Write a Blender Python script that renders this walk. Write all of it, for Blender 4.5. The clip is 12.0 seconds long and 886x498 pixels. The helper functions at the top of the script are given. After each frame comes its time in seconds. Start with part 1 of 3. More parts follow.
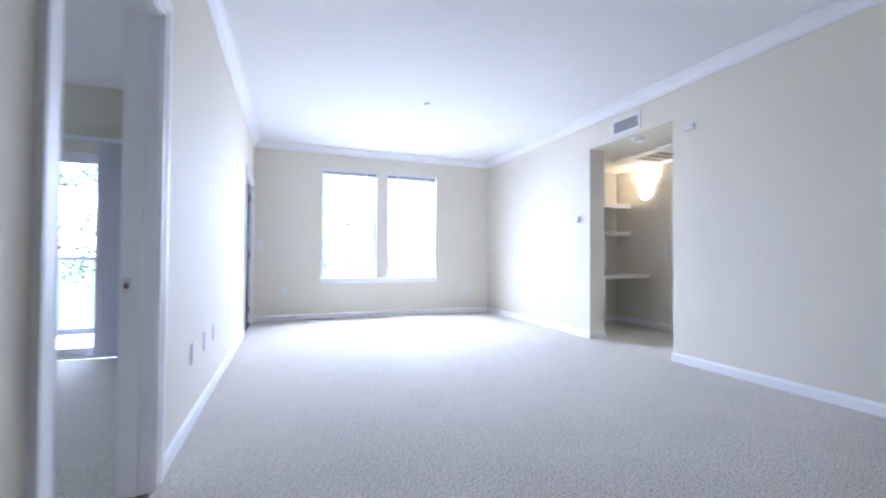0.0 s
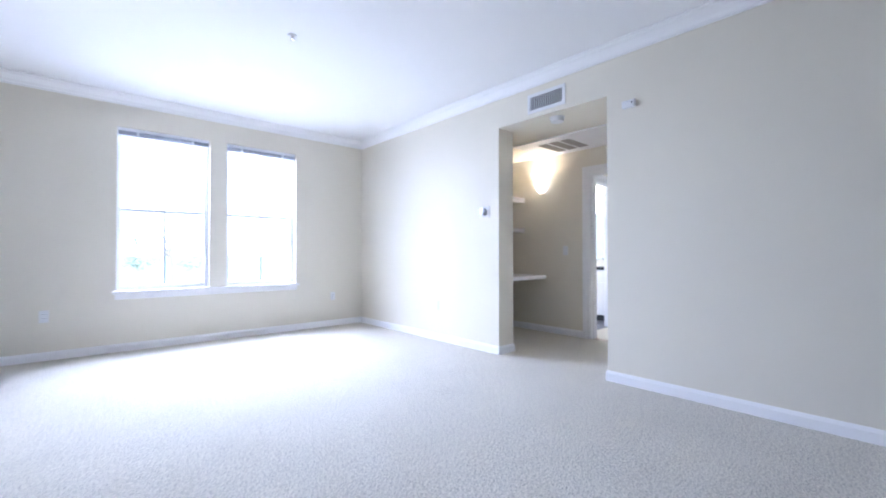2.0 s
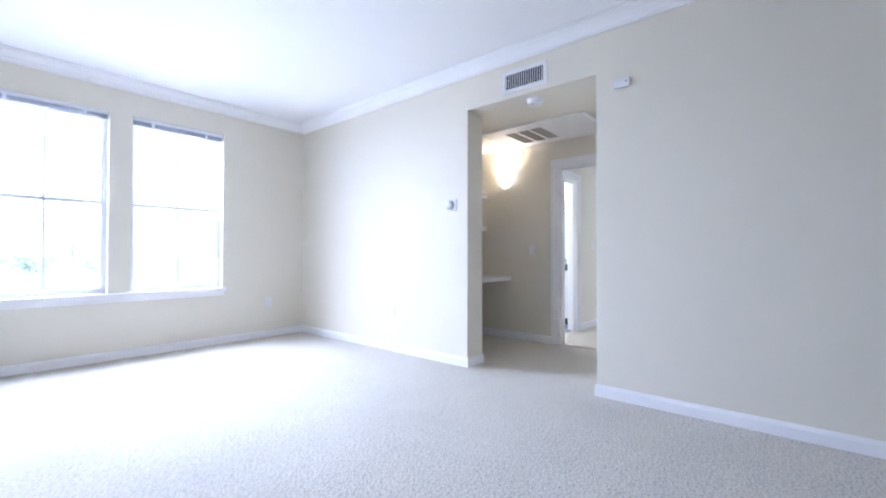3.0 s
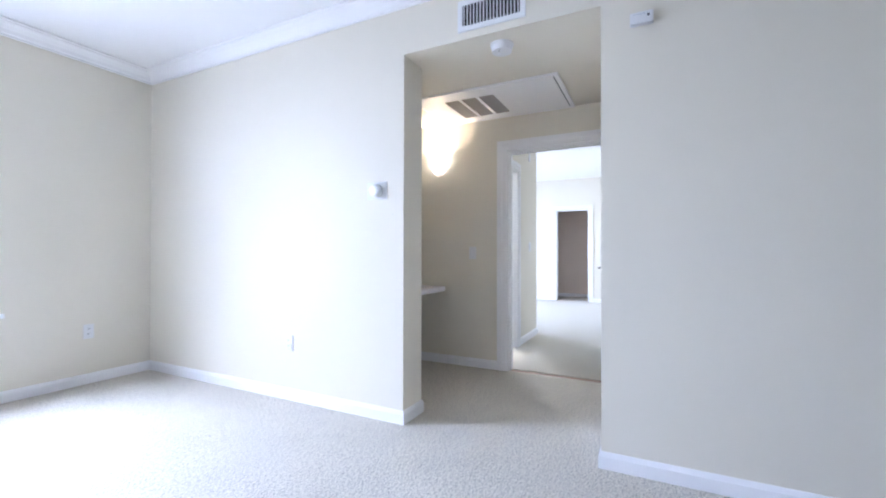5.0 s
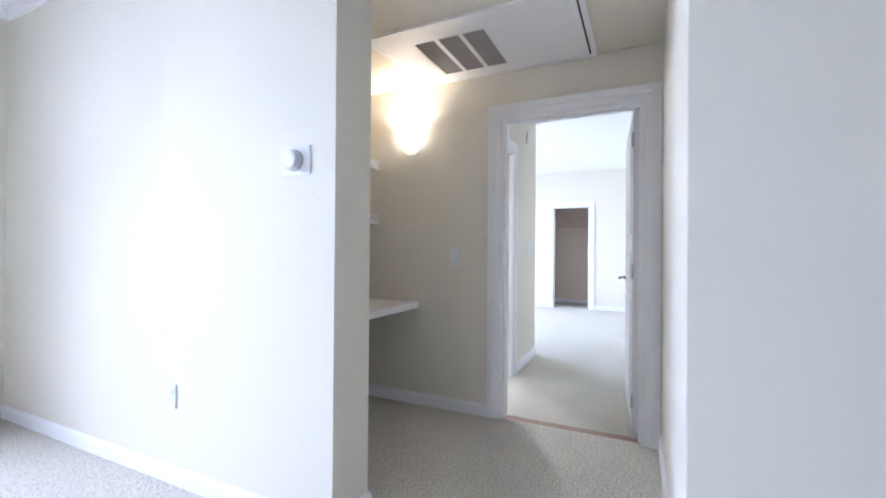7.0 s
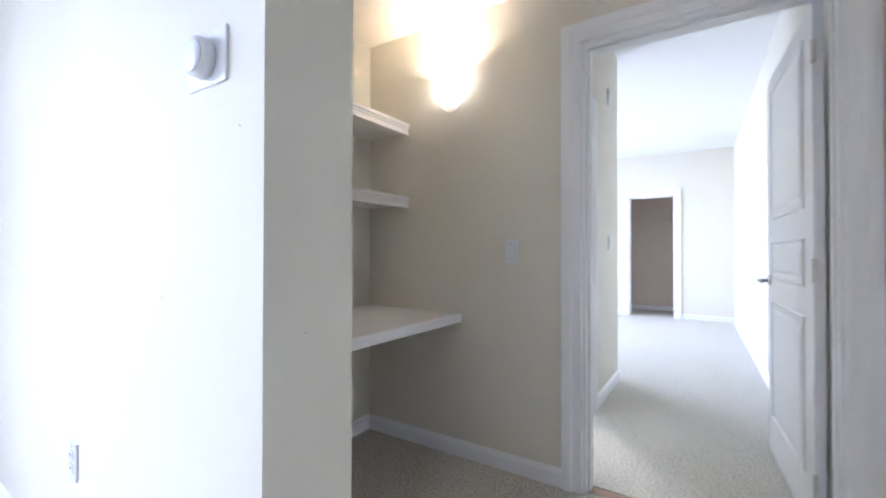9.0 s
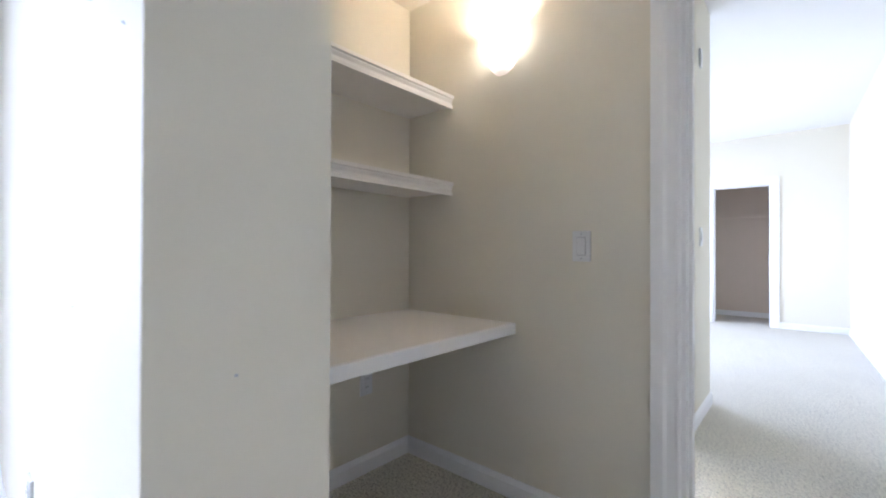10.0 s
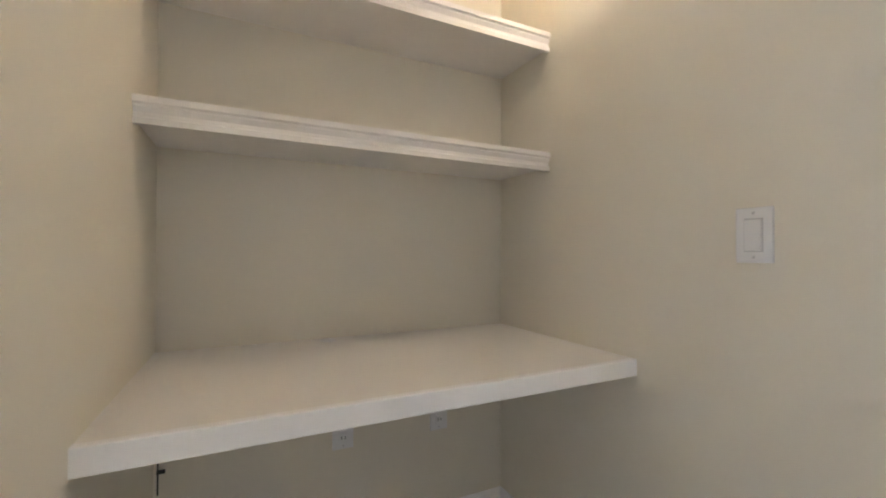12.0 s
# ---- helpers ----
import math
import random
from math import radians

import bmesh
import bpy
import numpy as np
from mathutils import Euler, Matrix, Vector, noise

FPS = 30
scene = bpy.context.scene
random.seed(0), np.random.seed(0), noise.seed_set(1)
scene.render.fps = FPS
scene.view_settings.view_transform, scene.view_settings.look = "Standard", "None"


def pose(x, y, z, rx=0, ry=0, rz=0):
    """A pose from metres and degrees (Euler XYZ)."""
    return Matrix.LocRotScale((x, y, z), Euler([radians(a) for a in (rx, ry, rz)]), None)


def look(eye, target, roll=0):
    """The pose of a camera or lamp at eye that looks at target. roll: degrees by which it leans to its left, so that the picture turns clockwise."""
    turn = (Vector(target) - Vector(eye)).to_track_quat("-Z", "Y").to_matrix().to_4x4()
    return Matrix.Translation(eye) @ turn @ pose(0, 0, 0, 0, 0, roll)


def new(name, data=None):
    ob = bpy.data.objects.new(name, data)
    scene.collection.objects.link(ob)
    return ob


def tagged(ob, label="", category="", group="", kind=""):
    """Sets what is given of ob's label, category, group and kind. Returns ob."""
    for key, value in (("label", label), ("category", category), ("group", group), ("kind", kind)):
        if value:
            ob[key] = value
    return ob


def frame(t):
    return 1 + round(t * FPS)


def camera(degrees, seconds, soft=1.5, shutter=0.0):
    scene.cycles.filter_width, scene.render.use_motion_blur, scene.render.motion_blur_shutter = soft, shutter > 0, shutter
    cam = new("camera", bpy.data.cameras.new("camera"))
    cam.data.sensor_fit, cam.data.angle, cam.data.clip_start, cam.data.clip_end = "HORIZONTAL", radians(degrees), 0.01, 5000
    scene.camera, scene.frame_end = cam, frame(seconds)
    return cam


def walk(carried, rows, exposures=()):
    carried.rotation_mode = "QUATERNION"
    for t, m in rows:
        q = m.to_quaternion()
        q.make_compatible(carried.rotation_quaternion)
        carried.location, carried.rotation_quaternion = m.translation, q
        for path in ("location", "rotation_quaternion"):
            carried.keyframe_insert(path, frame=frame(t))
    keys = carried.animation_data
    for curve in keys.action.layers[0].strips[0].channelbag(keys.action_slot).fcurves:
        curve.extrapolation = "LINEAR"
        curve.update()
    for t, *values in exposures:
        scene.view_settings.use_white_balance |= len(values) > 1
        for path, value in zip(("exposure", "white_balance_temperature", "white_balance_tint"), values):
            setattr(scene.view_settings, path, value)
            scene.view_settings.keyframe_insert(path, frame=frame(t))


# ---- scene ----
cam = camera(93.2, 12.0, soft=1.9, shutter=0.5)
PATH = [
    (0, (0.165, 0.422, 0.993), (0.886, 2.287, 1.032), 0.4),
    (0.5, (0.197, 0.764, 1.009), (1.136, 2.529, 1.044), 0.1),
    (1, (0.243, 1.101, 1.019), (1.34, 2.773, 1.048), 0.1),
    (1.5, (0.337, 1.423, 1.007), (1.55, 3.013, 1.039), 0.1),
    (2, (0.429, 1.733, 1.043), (1.751, 3.233, 1.066), -0.0),
    (2.5, (0.556, 2.02, 1.052), (1.981, 3.423, 1.069), -0.1),
    (3, (0.679, 2.3, 1.019), (2.201, 3.597, 1.049), 0.1),
    (5, (1.472, 3.195, 1.088), (3.26, 4.092, 1.105), 0.1),
    (5.5, (1.695, 3.289, 1.111), (3.513, 4.123, 1.126), 0.5),
    (6, (1.958, 3.423, 1.131), (3.794, 4.214, 1.146), 0.5),
    (6.5, (2.214, 3.485, 1.132), (4.038, 4.306, 1.145), 0.5),
    (8.5, (3.084, 3.802, 1.086), (4.822, 4.792, 1.105), 0.1),
    (9, (3.26, 3.894, 1.076), (4.935, 4.986, 1.096), 0.1),
    (9.5, (3.44, 3.995, 1.074), (5.023, 5.217, 1.086), 0.4),
    (10, (3.615, 4.084, 1.062), (5.125, 5.396, 1.075), 0.2),
    (10.5, (3.763, 4.147, 1.075), (5.198, 5.539, 1.087), -0.0),
    (11, (3.916, 4.191, 1.069), (5.197, 5.727, 1.08), 0.0),
    (11.5, (4.035, 4.236, 1.057), (5.145, 5.899, 1.073), 0.4),
    (12, (4.195, 4.238, 1.043), (5.086, 6.028, 1.066), 0.2),
]
walk(cam, [(t, look(eye, target, roll)) for t, eye, target, roll in PATH], exposures=((0.0, 2.83, 5140, 17), (1.5, 2.76, 5140, 17), (3.0, 2.76, 5150, 17), (5.0, 2.75, 5160, 16), (6.5, 2.75, 5180, 16), (9.0, 2.80, 5180, 16), (10.0, 2.88, 5290, 15), (10.5, 2.98, 5520, 16), (11.0, 3.07, 5720, 16), (12.0, 3.18, 5850, 16)))

# ---- world, sun, daylight ----
world = bpy.data.worlds.new("world")
scene.world = world
world.use_nodes = True
wn = world.node_tree.nodes
sky = wn.new("ShaderNodeTexSky")
sky.sky_type, sky.sun_disc = "NISHITA", False
sky.sun_elevation, sky.sun_rotation = radians(48), radians(200)
wn["Background"].inputs["Strength"].default_value = 0.15
world.node_tree.links.new(sky.outputs["Color"], wn["Background"].inputs["Color"])
sun = new("sun", bpy.data.lights.new("sun", "SUN"))
sun.data.energy, sun.data.angle, sun.data.color = 5.0, radians(0.5), (1.0, 0.95, 0.88)
sun.matrix_world = look((-3, -12, 14), (0, 0, 0))


def window_light(name, x0, x1, y, z0, z1, power, fall=0.0):
    """Sky light that enters by one opening in a wall facing +y."""
    lamp = bpy.data.lights.new(name, "AREA")
    lamp.shape, lamp.size, lamp.size_y = "RECTANGLE", x1 - x0, z1 - z0
    lamp.energy, lamp.color, lamp.spread = power, SKY, radians(150)
    ob = new(name, lamp)
    ob.matrix_world = look(((x0 + x1) / 2, y, (z0 + z1) / 2), ((x0 + x1) / 2, y - 1, (z0 + z1) / 2 - fall))
    return ob


SKY = (0.845, 0.868, 1.0)
window_light("window_light", 0.775, 1.66, 7.60, 0.64, 2.40, 5.5)
window_light("window_light", 1.84, 2.72, 7.60, 0.64, 2.40, 5.5)
window_light("open_sky_light", 0.3, 3.2, 8.8, 1.6, 4.2, 142, 1.1)
window_light("bedroom_window_light", 8.0, 10.4, 7.60, 0.64, 2.40, 23, 0.4)
window_light("slider_light", -3.0, -1.2, 7.3, 0.1, 2.6, 24, 0.85)

# ---- materials ----


def material(name, colour, rough=0.6, metal=0.0, vary=0.05, scale=6.0, bump=0.0, bump_scale=200.0, coat=0.0):
    """Paint, plastic or metal with broad colour drift, fine grain and relief."""
    m = bpy.data.materials.new(name)
    m.use_nodes = True
    n, link = m.node_tree.nodes, m.node_tree.links
    b = n["Principled BSDF"]
    b.inputs["Roughness"].default_value, b.inputs["Metallic"].default_value = rough, metal
    b.inputs["Coat Weight"].default_value = coat
    place = n.new("ShaderNodeTexCoord")
    big, fine = n.new("ShaderNodeTexNoise"), n.new("ShaderNodeTexNoise")
    big.inputs["Scale"].default_value, big.inputs["Detail"].default_value = scale, 4
    fine.inputs["Scale"].default_value, fine.inputs["Detail"].default_value = bump_scale, 3
    for t in (big, fine):
        link.new(place.outputs["Object"], t.inputs["Vector"])
    mix = n.new("ShaderNodeMixRGB")
    mix.blend_type = "MIX"
    mix.inputs[1].default_value = (*[c * (1 - vary) for c in colour], 1)
    mix.inputs[2].default_value = (*[min(1, c * (1 + vary)) for c in colour], 1)
    link.new(big.outputs["Fac"], mix.inputs[0])
    link.new(mix.outputs[0], b.inputs["Base Color"])
    if bump:
        bp = n.new("ShaderNodeBump")
        bp.inputs["Strength"].default_value, bp.inputs["Distance"].default_value = bump, 0.002
        link.new(fine.outputs["Fac"], bp.inputs["Height"])
        link.new(bp.outputs["Normal"], b.inputs["Normal"])
    return m


def carpet_material():
    m = bpy.data.materials.new("carpet")
    m.use_nodes = True
    n, link = m.node_tree.nodes, m.node_tree.links
    b = n["Principled BSDF"]
    b.inputs["Roughness"].default_value = 0.95
    b.inputs["Specular IOR Level"].default_value = 0.1
    b.inputs["Sheen Weight"].default_value = 0.2
    place = n.new("ShaderNodeTexCoord")
    warp, tuft, fleck, tread = n.new("ShaderNodeTexNoise"), n.new("ShaderNodeTexVoronoi"), n.new("ShaderNodeTexNoise"), n.new("ShaderNodeTexNoise")
    warp.inputs["Scale"].default_value, warp.inputs["Detail"].default_value = 38, 3
    tuft.feature, tuft.inputs["Scale"].default_value = "DISTANCE_TO_EDGE", 66
    fleck.inputs["Scale"].default_value, fleck.inputs["Detail"].default_value, fleck.inputs["Roughness"].default_value = 92, 7, 0.80
    tread.inputs["Scale"].default_value, tread.inputs["Detail"].default_value = 2.6, 6
    for t in (warp, fleck, tread):
        link.new(place.outputs["Object"], t.inputs["Vector"])
    push = n.new("ShaderNodeVectorMath")
    push.operation = "MULTIPLY_ADD"
    push.inputs[1].default_value = (0.06, 0.06, 0.06)
    link.new(warp.outputs["Color"], push.inputs[0])
    link.new(place.outputs["Object"], push.inputs[2])
    link.new(push.outputs[0], tuft.inputs["Vector"])
    # yarn colour, from the pale tips to the few darker flecks
    ramp = n.new("ShaderNodeValToRGB")
    ramp.color_ramp.elements[0].position, ramp.color_ramp.elements[0].color = 0.40, (0.32, 0.298, 0.245, 1)
    ramp.color_ramp.elements[1].position, ramp.color_ramp.elements[1].color = 0.60, (0.95, 0.90, 0.765, 1)
    mid = ramp.color_ramp.elements.new(0.50)
    mid.color = (0.85, 0.80, 0.668, 1)
    link.new(fleck.outputs["Fac"], ramp.inputs[0])
    # shade between the tufts, painted into the colour along the cell edges
    gap_shade = n.new("ShaderNodeValToRGB")
    gap_shade.color_ramp.elements[0].position, gap_shade.color_ramp.elements[0].color = 0.0, (0.36, 0.34, 0.31, 1)
    gap_shade.color_ramp.elements[1].position, gap_shade.color_ramp.elements[1].color = 0.10, (1, 1, 1, 1)
    link.new(tuft.outputs["Distance"], gap_shade.inputs[0])
    tone = n.new("ShaderNodeValToRGB")
    tone.color_ramp.elements[0].position, tone.color_ramp.elements[0].color = 0.36, (0.94, 0.94, 0.94, 1)
    tone.color_ramp.elements[1].position, tone.color_ramp.elements[1].color = 0.62, (1, 1, 1, 1)
    link.new(tread.outputs["Fac"], tone.inputs[0])
    last = ramp.outputs[0]
    for layer, weight in ((gap_shade, 0.5), (tone, 0.9)):
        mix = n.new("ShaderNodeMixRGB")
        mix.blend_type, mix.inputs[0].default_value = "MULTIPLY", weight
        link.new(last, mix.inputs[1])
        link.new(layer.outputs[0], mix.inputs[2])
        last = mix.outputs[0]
    link.new(last, b.inputs["Base Color"])
    add = n.new("ShaderNodeMath")
    add.operation = "MULTIPLY_ADD"
    add.inputs[1].default_value = 1.6
    link.new(tuft.outputs["Distance"], add.inputs[0])
    link.new(fleck.outputs["Fac"], add.inputs[2])
    bp = n.new("ShaderNodeBump")
    bp.inputs["Strength"].default_value, bp.inputs["Distance"].default_value = 0.7, 0.010
    link.new(add.outputs[0], bp.inputs["Height"])
    link.new(bp.outputs["Normal"], b.inputs["Normal"])
    return m


def glass_material():
    m = bpy.data.materials.new("window_glass")
    m.use_nodes = True
    n, link = m.node_tree.nodes, m.node_tree.links
    n.remove(n["Principled BSDF"])
    clear, gloss, mix, fres = n.new("ShaderNodeBsdfTransparent"), n.new("ShaderNodeBsdfGlossy"), n.new("ShaderNodeMixShader"), n.new("ShaderNodeFresnel")
    gloss.inputs["Roughness"].default_value = 0.02
    fres.inputs["IOR"].default_value = 1.45
    link.new(fres.outputs[0], mix.inputs[0])
    link.new(clear.outputs[0], mix.inputs[1])
    link.new(gloss.outputs[0], mix.inputs[2])
    link.new(mix.outputs[0], n["Material Output"].inputs["Surface"])
    return m


def glow_material(name, colour, strength, rough=0.4):
    m = material(name, colour, rough, vary=0.02)
    b = m.node_tree.nodes["Principled BSDF"]
    b.inputs["Emission Color"].default_value = (*colour, 1)
    b.inputs["Emission Strength"].default_value = strength
    return m


WALL = material("wall_paint", (0.775, 0.73, 0.612), 0.75, vary=0.02, scale=1.5, bump=0.1, bump_scale=260)
# wall paint with the closet's warm light put into its colour
CLOSET_WARM_LIT = material("closet_warm_lit_paint", (0.74, 0.63, 0.52), 0.75, vary=0.02, scale=1.5, bump=0.25, bump_scale=260)
CEIL = material("ceiling_paint", (0.88, 0.875, 0.86), 0.85, vary=0.015, scale=2.0, bump=0.3, bump_scale=180)
TRIM = material("trim_paint", (0.88, 0.872, 0.858), 0.5, vary=0.01, scale=4.0)
DOORP = material("door_paint", (0.80, 0.79, 0.78), 0.35, vary=0.02, scale=5.0, bump=0.06, bump_scale=120)
SHELF = material("shelf_paint", (0.82, 0.79, 0.74), 0.5, vary=0.02, scale=5.0, bump=0.05, bump_scale=120)
PLASTIC = material("white_plastic", (0.80, 0.80, 0.79), 0.3, vary=0.01)
VINYL = material("window_vinyl", (0.84, 0.85, 0.87), 0.35, vary=0.01)
SEAM = material("plate_seam_grey", (0.58, 0.58, 0.58), 0.5, vary=0.02)
BAR = material("glazing_bar_grey", (0.40, 0.42, 0.47), 0.4, vary=0.02)
SLAT = material("blind_slat", (0.42, 0.44, 0.50), 0.5, vary=0.04)
VANE = material("vertical_blind_vane", (0.64, 0.64, 0.68), 0.6, vary=0.05, scale=12)
METAL = material("satin_nickel", (0.62, 0.60, 0.57), 0.25, metal=1.0, vary=0.03)
# near-black: dark parts, and blocks that paint shade into gaps, slots and holes
DARK = material("dark_gap", (0.03, 0.03, 0.03), 0.8, vary=0.1)
DARKDOOR = material("dark_door_paint", (0.06, 0.065, 0.075), 0.4, vary=0.08)
RUBBER = material("dark_threshold", (0.05, 0.05, 0.06), 0.6, vary=0.15, scale=20)
FILTER = material("filter_mesh", (0.40, 0.37, 0.33), 0.8, vary=0.1, scale=30, bump=0.5, bump_scale=400)
WOODSTRIP = material("floor_transition", (0.36, 0.23, 0.15), 0.5, vary=0.2, scale=25)
CARPET = carpet_material()
GLASS = glass_material()
STONE = material("vanity_top", (0.03, 0.03, 0.035), 0.2, vary=0.4, scale=40)
TILE = material("bath_floor", (0.16, 0.16, 0.17), 0.45, vary=0.15, scale=8)
CONCRETE = material("balcony_concrete", (0.42, 0.41, 0.39), 0.85, vary=0.1, scale=5, bump=0.4, bump_scale=80)
RAIL = material("balcony_rail_paint", (0.20, 0.20, 0.20), 0.5, vary=0.05)
GRASS = material("grass", (0.10, 0.12, 0.07), 0.9, vary=0.4, scale=2.0, bump=0.6, bump_scale=30)
BARK = material("bark", (0.16, 0.14, 0.115), 0.9, vary=0.3, scale=15, bump=0.8, bump_scale=40)
LEAF = material("leaf", (0.052, 0.07, 0.045), 0.5, vary=0.35, scale=3)
SHADE = glow_material("frosted_glass_shade", (1.0, 0.82, 0.60), 1.0)
# the frosted glass glows most round the bulb and least at its tip
sn, sl = SHADE.node_tree.nodes, SHADE.node_tree.links
shade_place, shade_axis, shade_glow = sn.new("ShaderNodeTexCoord"), sn.new("ShaderNodeSeparateXYZ"), sn.new("ShaderNodeMapRange")
shade_glow.inputs["From Min"].default_value, shade_glow.inputs["From Max"].default_value = 0.0, 0.15
shade_glow.inputs["To Min"].default_value, shade_glow.inputs["To Max"].default_value = 0.10, 2.2
shade_glow.interpolation_type = "SMOOTHSTEP"
sl.new(shade_place.outputs["Object"], shade_axis.inputs[0])
sl.new(shade_axis.outputs["Z"], shade_glow.inputs["Value"])
sl.new(shade_glow.outputs["Result"], sn["Principled BSDF"].inputs["Emission Strength"])
BULB = glow_material("lit_bulb", (1.0, 0.82, 0.60), 3.0)
GLOBE = glow_material("lit_globe", (1.0, 0.95, 0.9), 1.0)
MIRROR = material("mirror_silver", (0.9, 0.9, 0.9), 0.02, metal=1.0, vary=0.0)

# ---- building blocks ----


def box(bm, x0, x1, y0, y1, z0, z1):
    v = [bm.verts.new((x, y, z)) for z in (z0, z1) for y in (y0, y1) for x in (x0, x1)]
    for q in ((0, 2, 3, 1), (4, 5, 7, 6), (0, 1, 5, 4), (2, 6, 7, 3), (0, 4, 6, 2), (1, 3, 7, 5)):
        bm.faces.new([v[k] for k in q])
    return bm


def block(x0, x1, y0, y1, z0, z1, bevel=0.0):
    bm = box(bmesh.new(), x0, x1, y0, y1, z0, z1)
    if bevel:
        bmesh.ops.bevel(bm, geom=bm.edges[:], offset=bevel, segments=2, affect="EDGES", profile=0.6)
    return bm


def prism(plan, z0, z1):
    """An upright block over a plan of (x, y) corners."""
    bm = bmesh.new()
    low, high = ([bm.verts.new((x, y, z)) for x, y in plan] for z in (z0, z1))
    for k in range(len(plan)):
        j = (k + 1) % len(plan)
        bm.faces.new((low[k], low[j], high[j], high[k]))
    bm.faces.new(low[::-1])
    bm.faces.new(high)
    return bm


def sweep(bm, profile, p0, p1, out, cut0=0.0, cut1=0.0):
    """A moulding: the profile (distance from the wall, height) drawn from p0 to p1, out is the way off the wall.
    cut0 and cut1 lengthen an end by that many times the distance from the wall (a mitre)."""
    p0, p1, out = Vector(p0), Vector(p1), Vector(out)
    way = (p1 - p0).normalized()
    up = Vector((0, 0, 1)) if abs(way.z) < 0.5 else way.cross(out)
    rings = []
    for p, cut, sign in ((p0, cut0, -1), (p1, cut1, 1)):
        rings.append([bm.verts.new(p + out * d + up * h + way * (sign * cut * d)) for d, h in profile])
    k = len(profile)
    for a in range(k):
        b = (a + 1) % k
        bm.faces.new((rings[0][a], rings[0][b], rings[1][b], rings[1][a]))
    bm.faces.new(rings[0][::-1])
    bm.faces.new(rings[1])
    bmesh.ops.recalc_face_normals(bm, faces=bm.faces[:])
    return bm


def link_mesh(name, bm, mat, smooth=False):
    me = bpy.data.meshes.new(name)
    bmesh.ops.recalc_face_normals(bm, faces=bm.faces[:])
    bm.to_mesh(me)
    bm.free()
    if mat:
        me.materials.append(mat)
    if smooth:
        for p in me.polygons:
            p.use_smooth = True
    return new(name, me)


def part(name, bm, mat, parent, label="", smooth=False):
    ob = link_mesh(name, bm, mat, smooth)
    ob.parent = parent
    return tagged(ob, label=label)


def structure(name, bm, mat, label, category):
    return tagged(link_mesh(name, bm, mat), label, category, kind="structure")


def thing(name, label, category, at=(0, 0, 0), turn=0.0, group=""):
    ob = new(name)
    ob.empty_display_size = 0.05
    ob.matrix_world = pose(*at, 0, 0, turn)
    return tagged(ob, label, category, group)


def disc(bm, r0, r1, z0, z1, seg=32, m=None):
    """A turned piece about z, from radius r0 at z0 to r1 at z1, capped."""
    bmesh.ops.create_cone(bm, cap_ends=True, segments=seg, radius1=r0, radius2=r1, depth=z1 - z0, matrix=(m or Matrix()) @ Matrix.Translation((0, 0, (z0 + z1) / 2)))
    return bm


def lathe(bm, outline, seg=32, a0=0.0, a1=2 * math.pi):
    """Turns an outline of (radius, height) about z."""
    full = abs(a1 - a0 - 2 * math.pi) < 1e-6
    steps = seg if full else seg + 1
    rings = [[bm.verts.new((r * math.cos(a0 + (a1 - a0) * k / seg), r * math.sin(a0 + (a1 - a0) * k / seg), z)) for r, z in outline] for k in range(steps)]
    for k in range(seg):
        a, b = rings[k], rings[(k + 1) % steps]
        for q in range(len(outline) - 1):
            bm.faces.new((a[q], a[q + 1], b[q + 1], b[q]))
    bmesh.ops.remove_doubles(bm, verts=bm.verts[:], dist=1e-5)
    return bm


# ---- plan ----
L, R, W, BACK = -0.235, 3.74, 7.378, -4.6       # living room: left, right, window wall, back
CEILING, ALCOVE, HEAD = 2.75, 2.352, 2.028     # heights
O0, O1 = 3.432, 4.614                          # opening into the alcove
NICHE, A, N = 3.992, 5.188, 5.692                 # alcove: niche side, sconce wall, back
D0, D1 = 3.528, 4.400                         # bedroom door opening in the sconce wall
HALL, BEDR, FAR, CORNER = 4.60, 3.455, 11.2, 7.08
LD0, LD1 = 1.69, 2.52                         # doorway into the left room
BD0, BD1 = 6.20, 7.15                         # dark balcony door
SL = 5.36                                     # sliding door wall of the left room
W1, W2, WZ = (0.768, 1.657), (1.842, 2.712), (0.645, 2.41)
LEAN = 1.1                                    # degrees by which the west wall runs off square, about its north end
BEDR_FAR = 3.662                              # the bedroom's south wall, at its far end

# ---- walls ----
bm = bmesh.new()
for y0, y1, z0, z1 in ((BACK, LD0, 0, CEILING), (LD0, LD1, HEAD, CEILING), (LD1, BD0, 0, CEILING), (BD0, BD1, HEAD, CEILING), (BD1, W, 0, CEILING)):
    box(bm, L - 0.12, L, y0, y1, z0, z1)
WEST = []                                     # what leans with the west wall
WEST.append(structure("wall_west", bm, WALL, "greige painted plaster wall with two doorways", "wall"))
bm = bmesh.new()
for x0, x1, z0, z1 in ((L - 0.12, W1[0], 0, CEILING), (W1[0], W1[1], 0, WZ[0]), (W1[0], W1[1], WZ[1], CEILING), (W1[1], W2[0], 0, CEILING), (W2[0], W2[1], 0, WZ[0]), (W2[0], W2[1], WZ[1], CEILING), (W2[1], R + 0.26, 0, CEILING)):
    box(bm, x0, x1, W, W + 0.16, z0, z1)
structure("wall_north", bm, WALL, "greige painted plaster wall with two tall windows", "wall")
bm = bmesh.new()
box(bm, R, R + 0.12, BACK, O0 - 0.12, 0, CEILING)
box(bm, R, A, O0 - 0.12, O0, 0, ALCOVE)
box(bm, R, R + 0.12, O0 - 0.12, O0, ALCOVE, CEILING)
box(bm, R, R + 0.12, O0, O1, ALCOVE + 0.10, CEILING)
jamb_end = 3.972
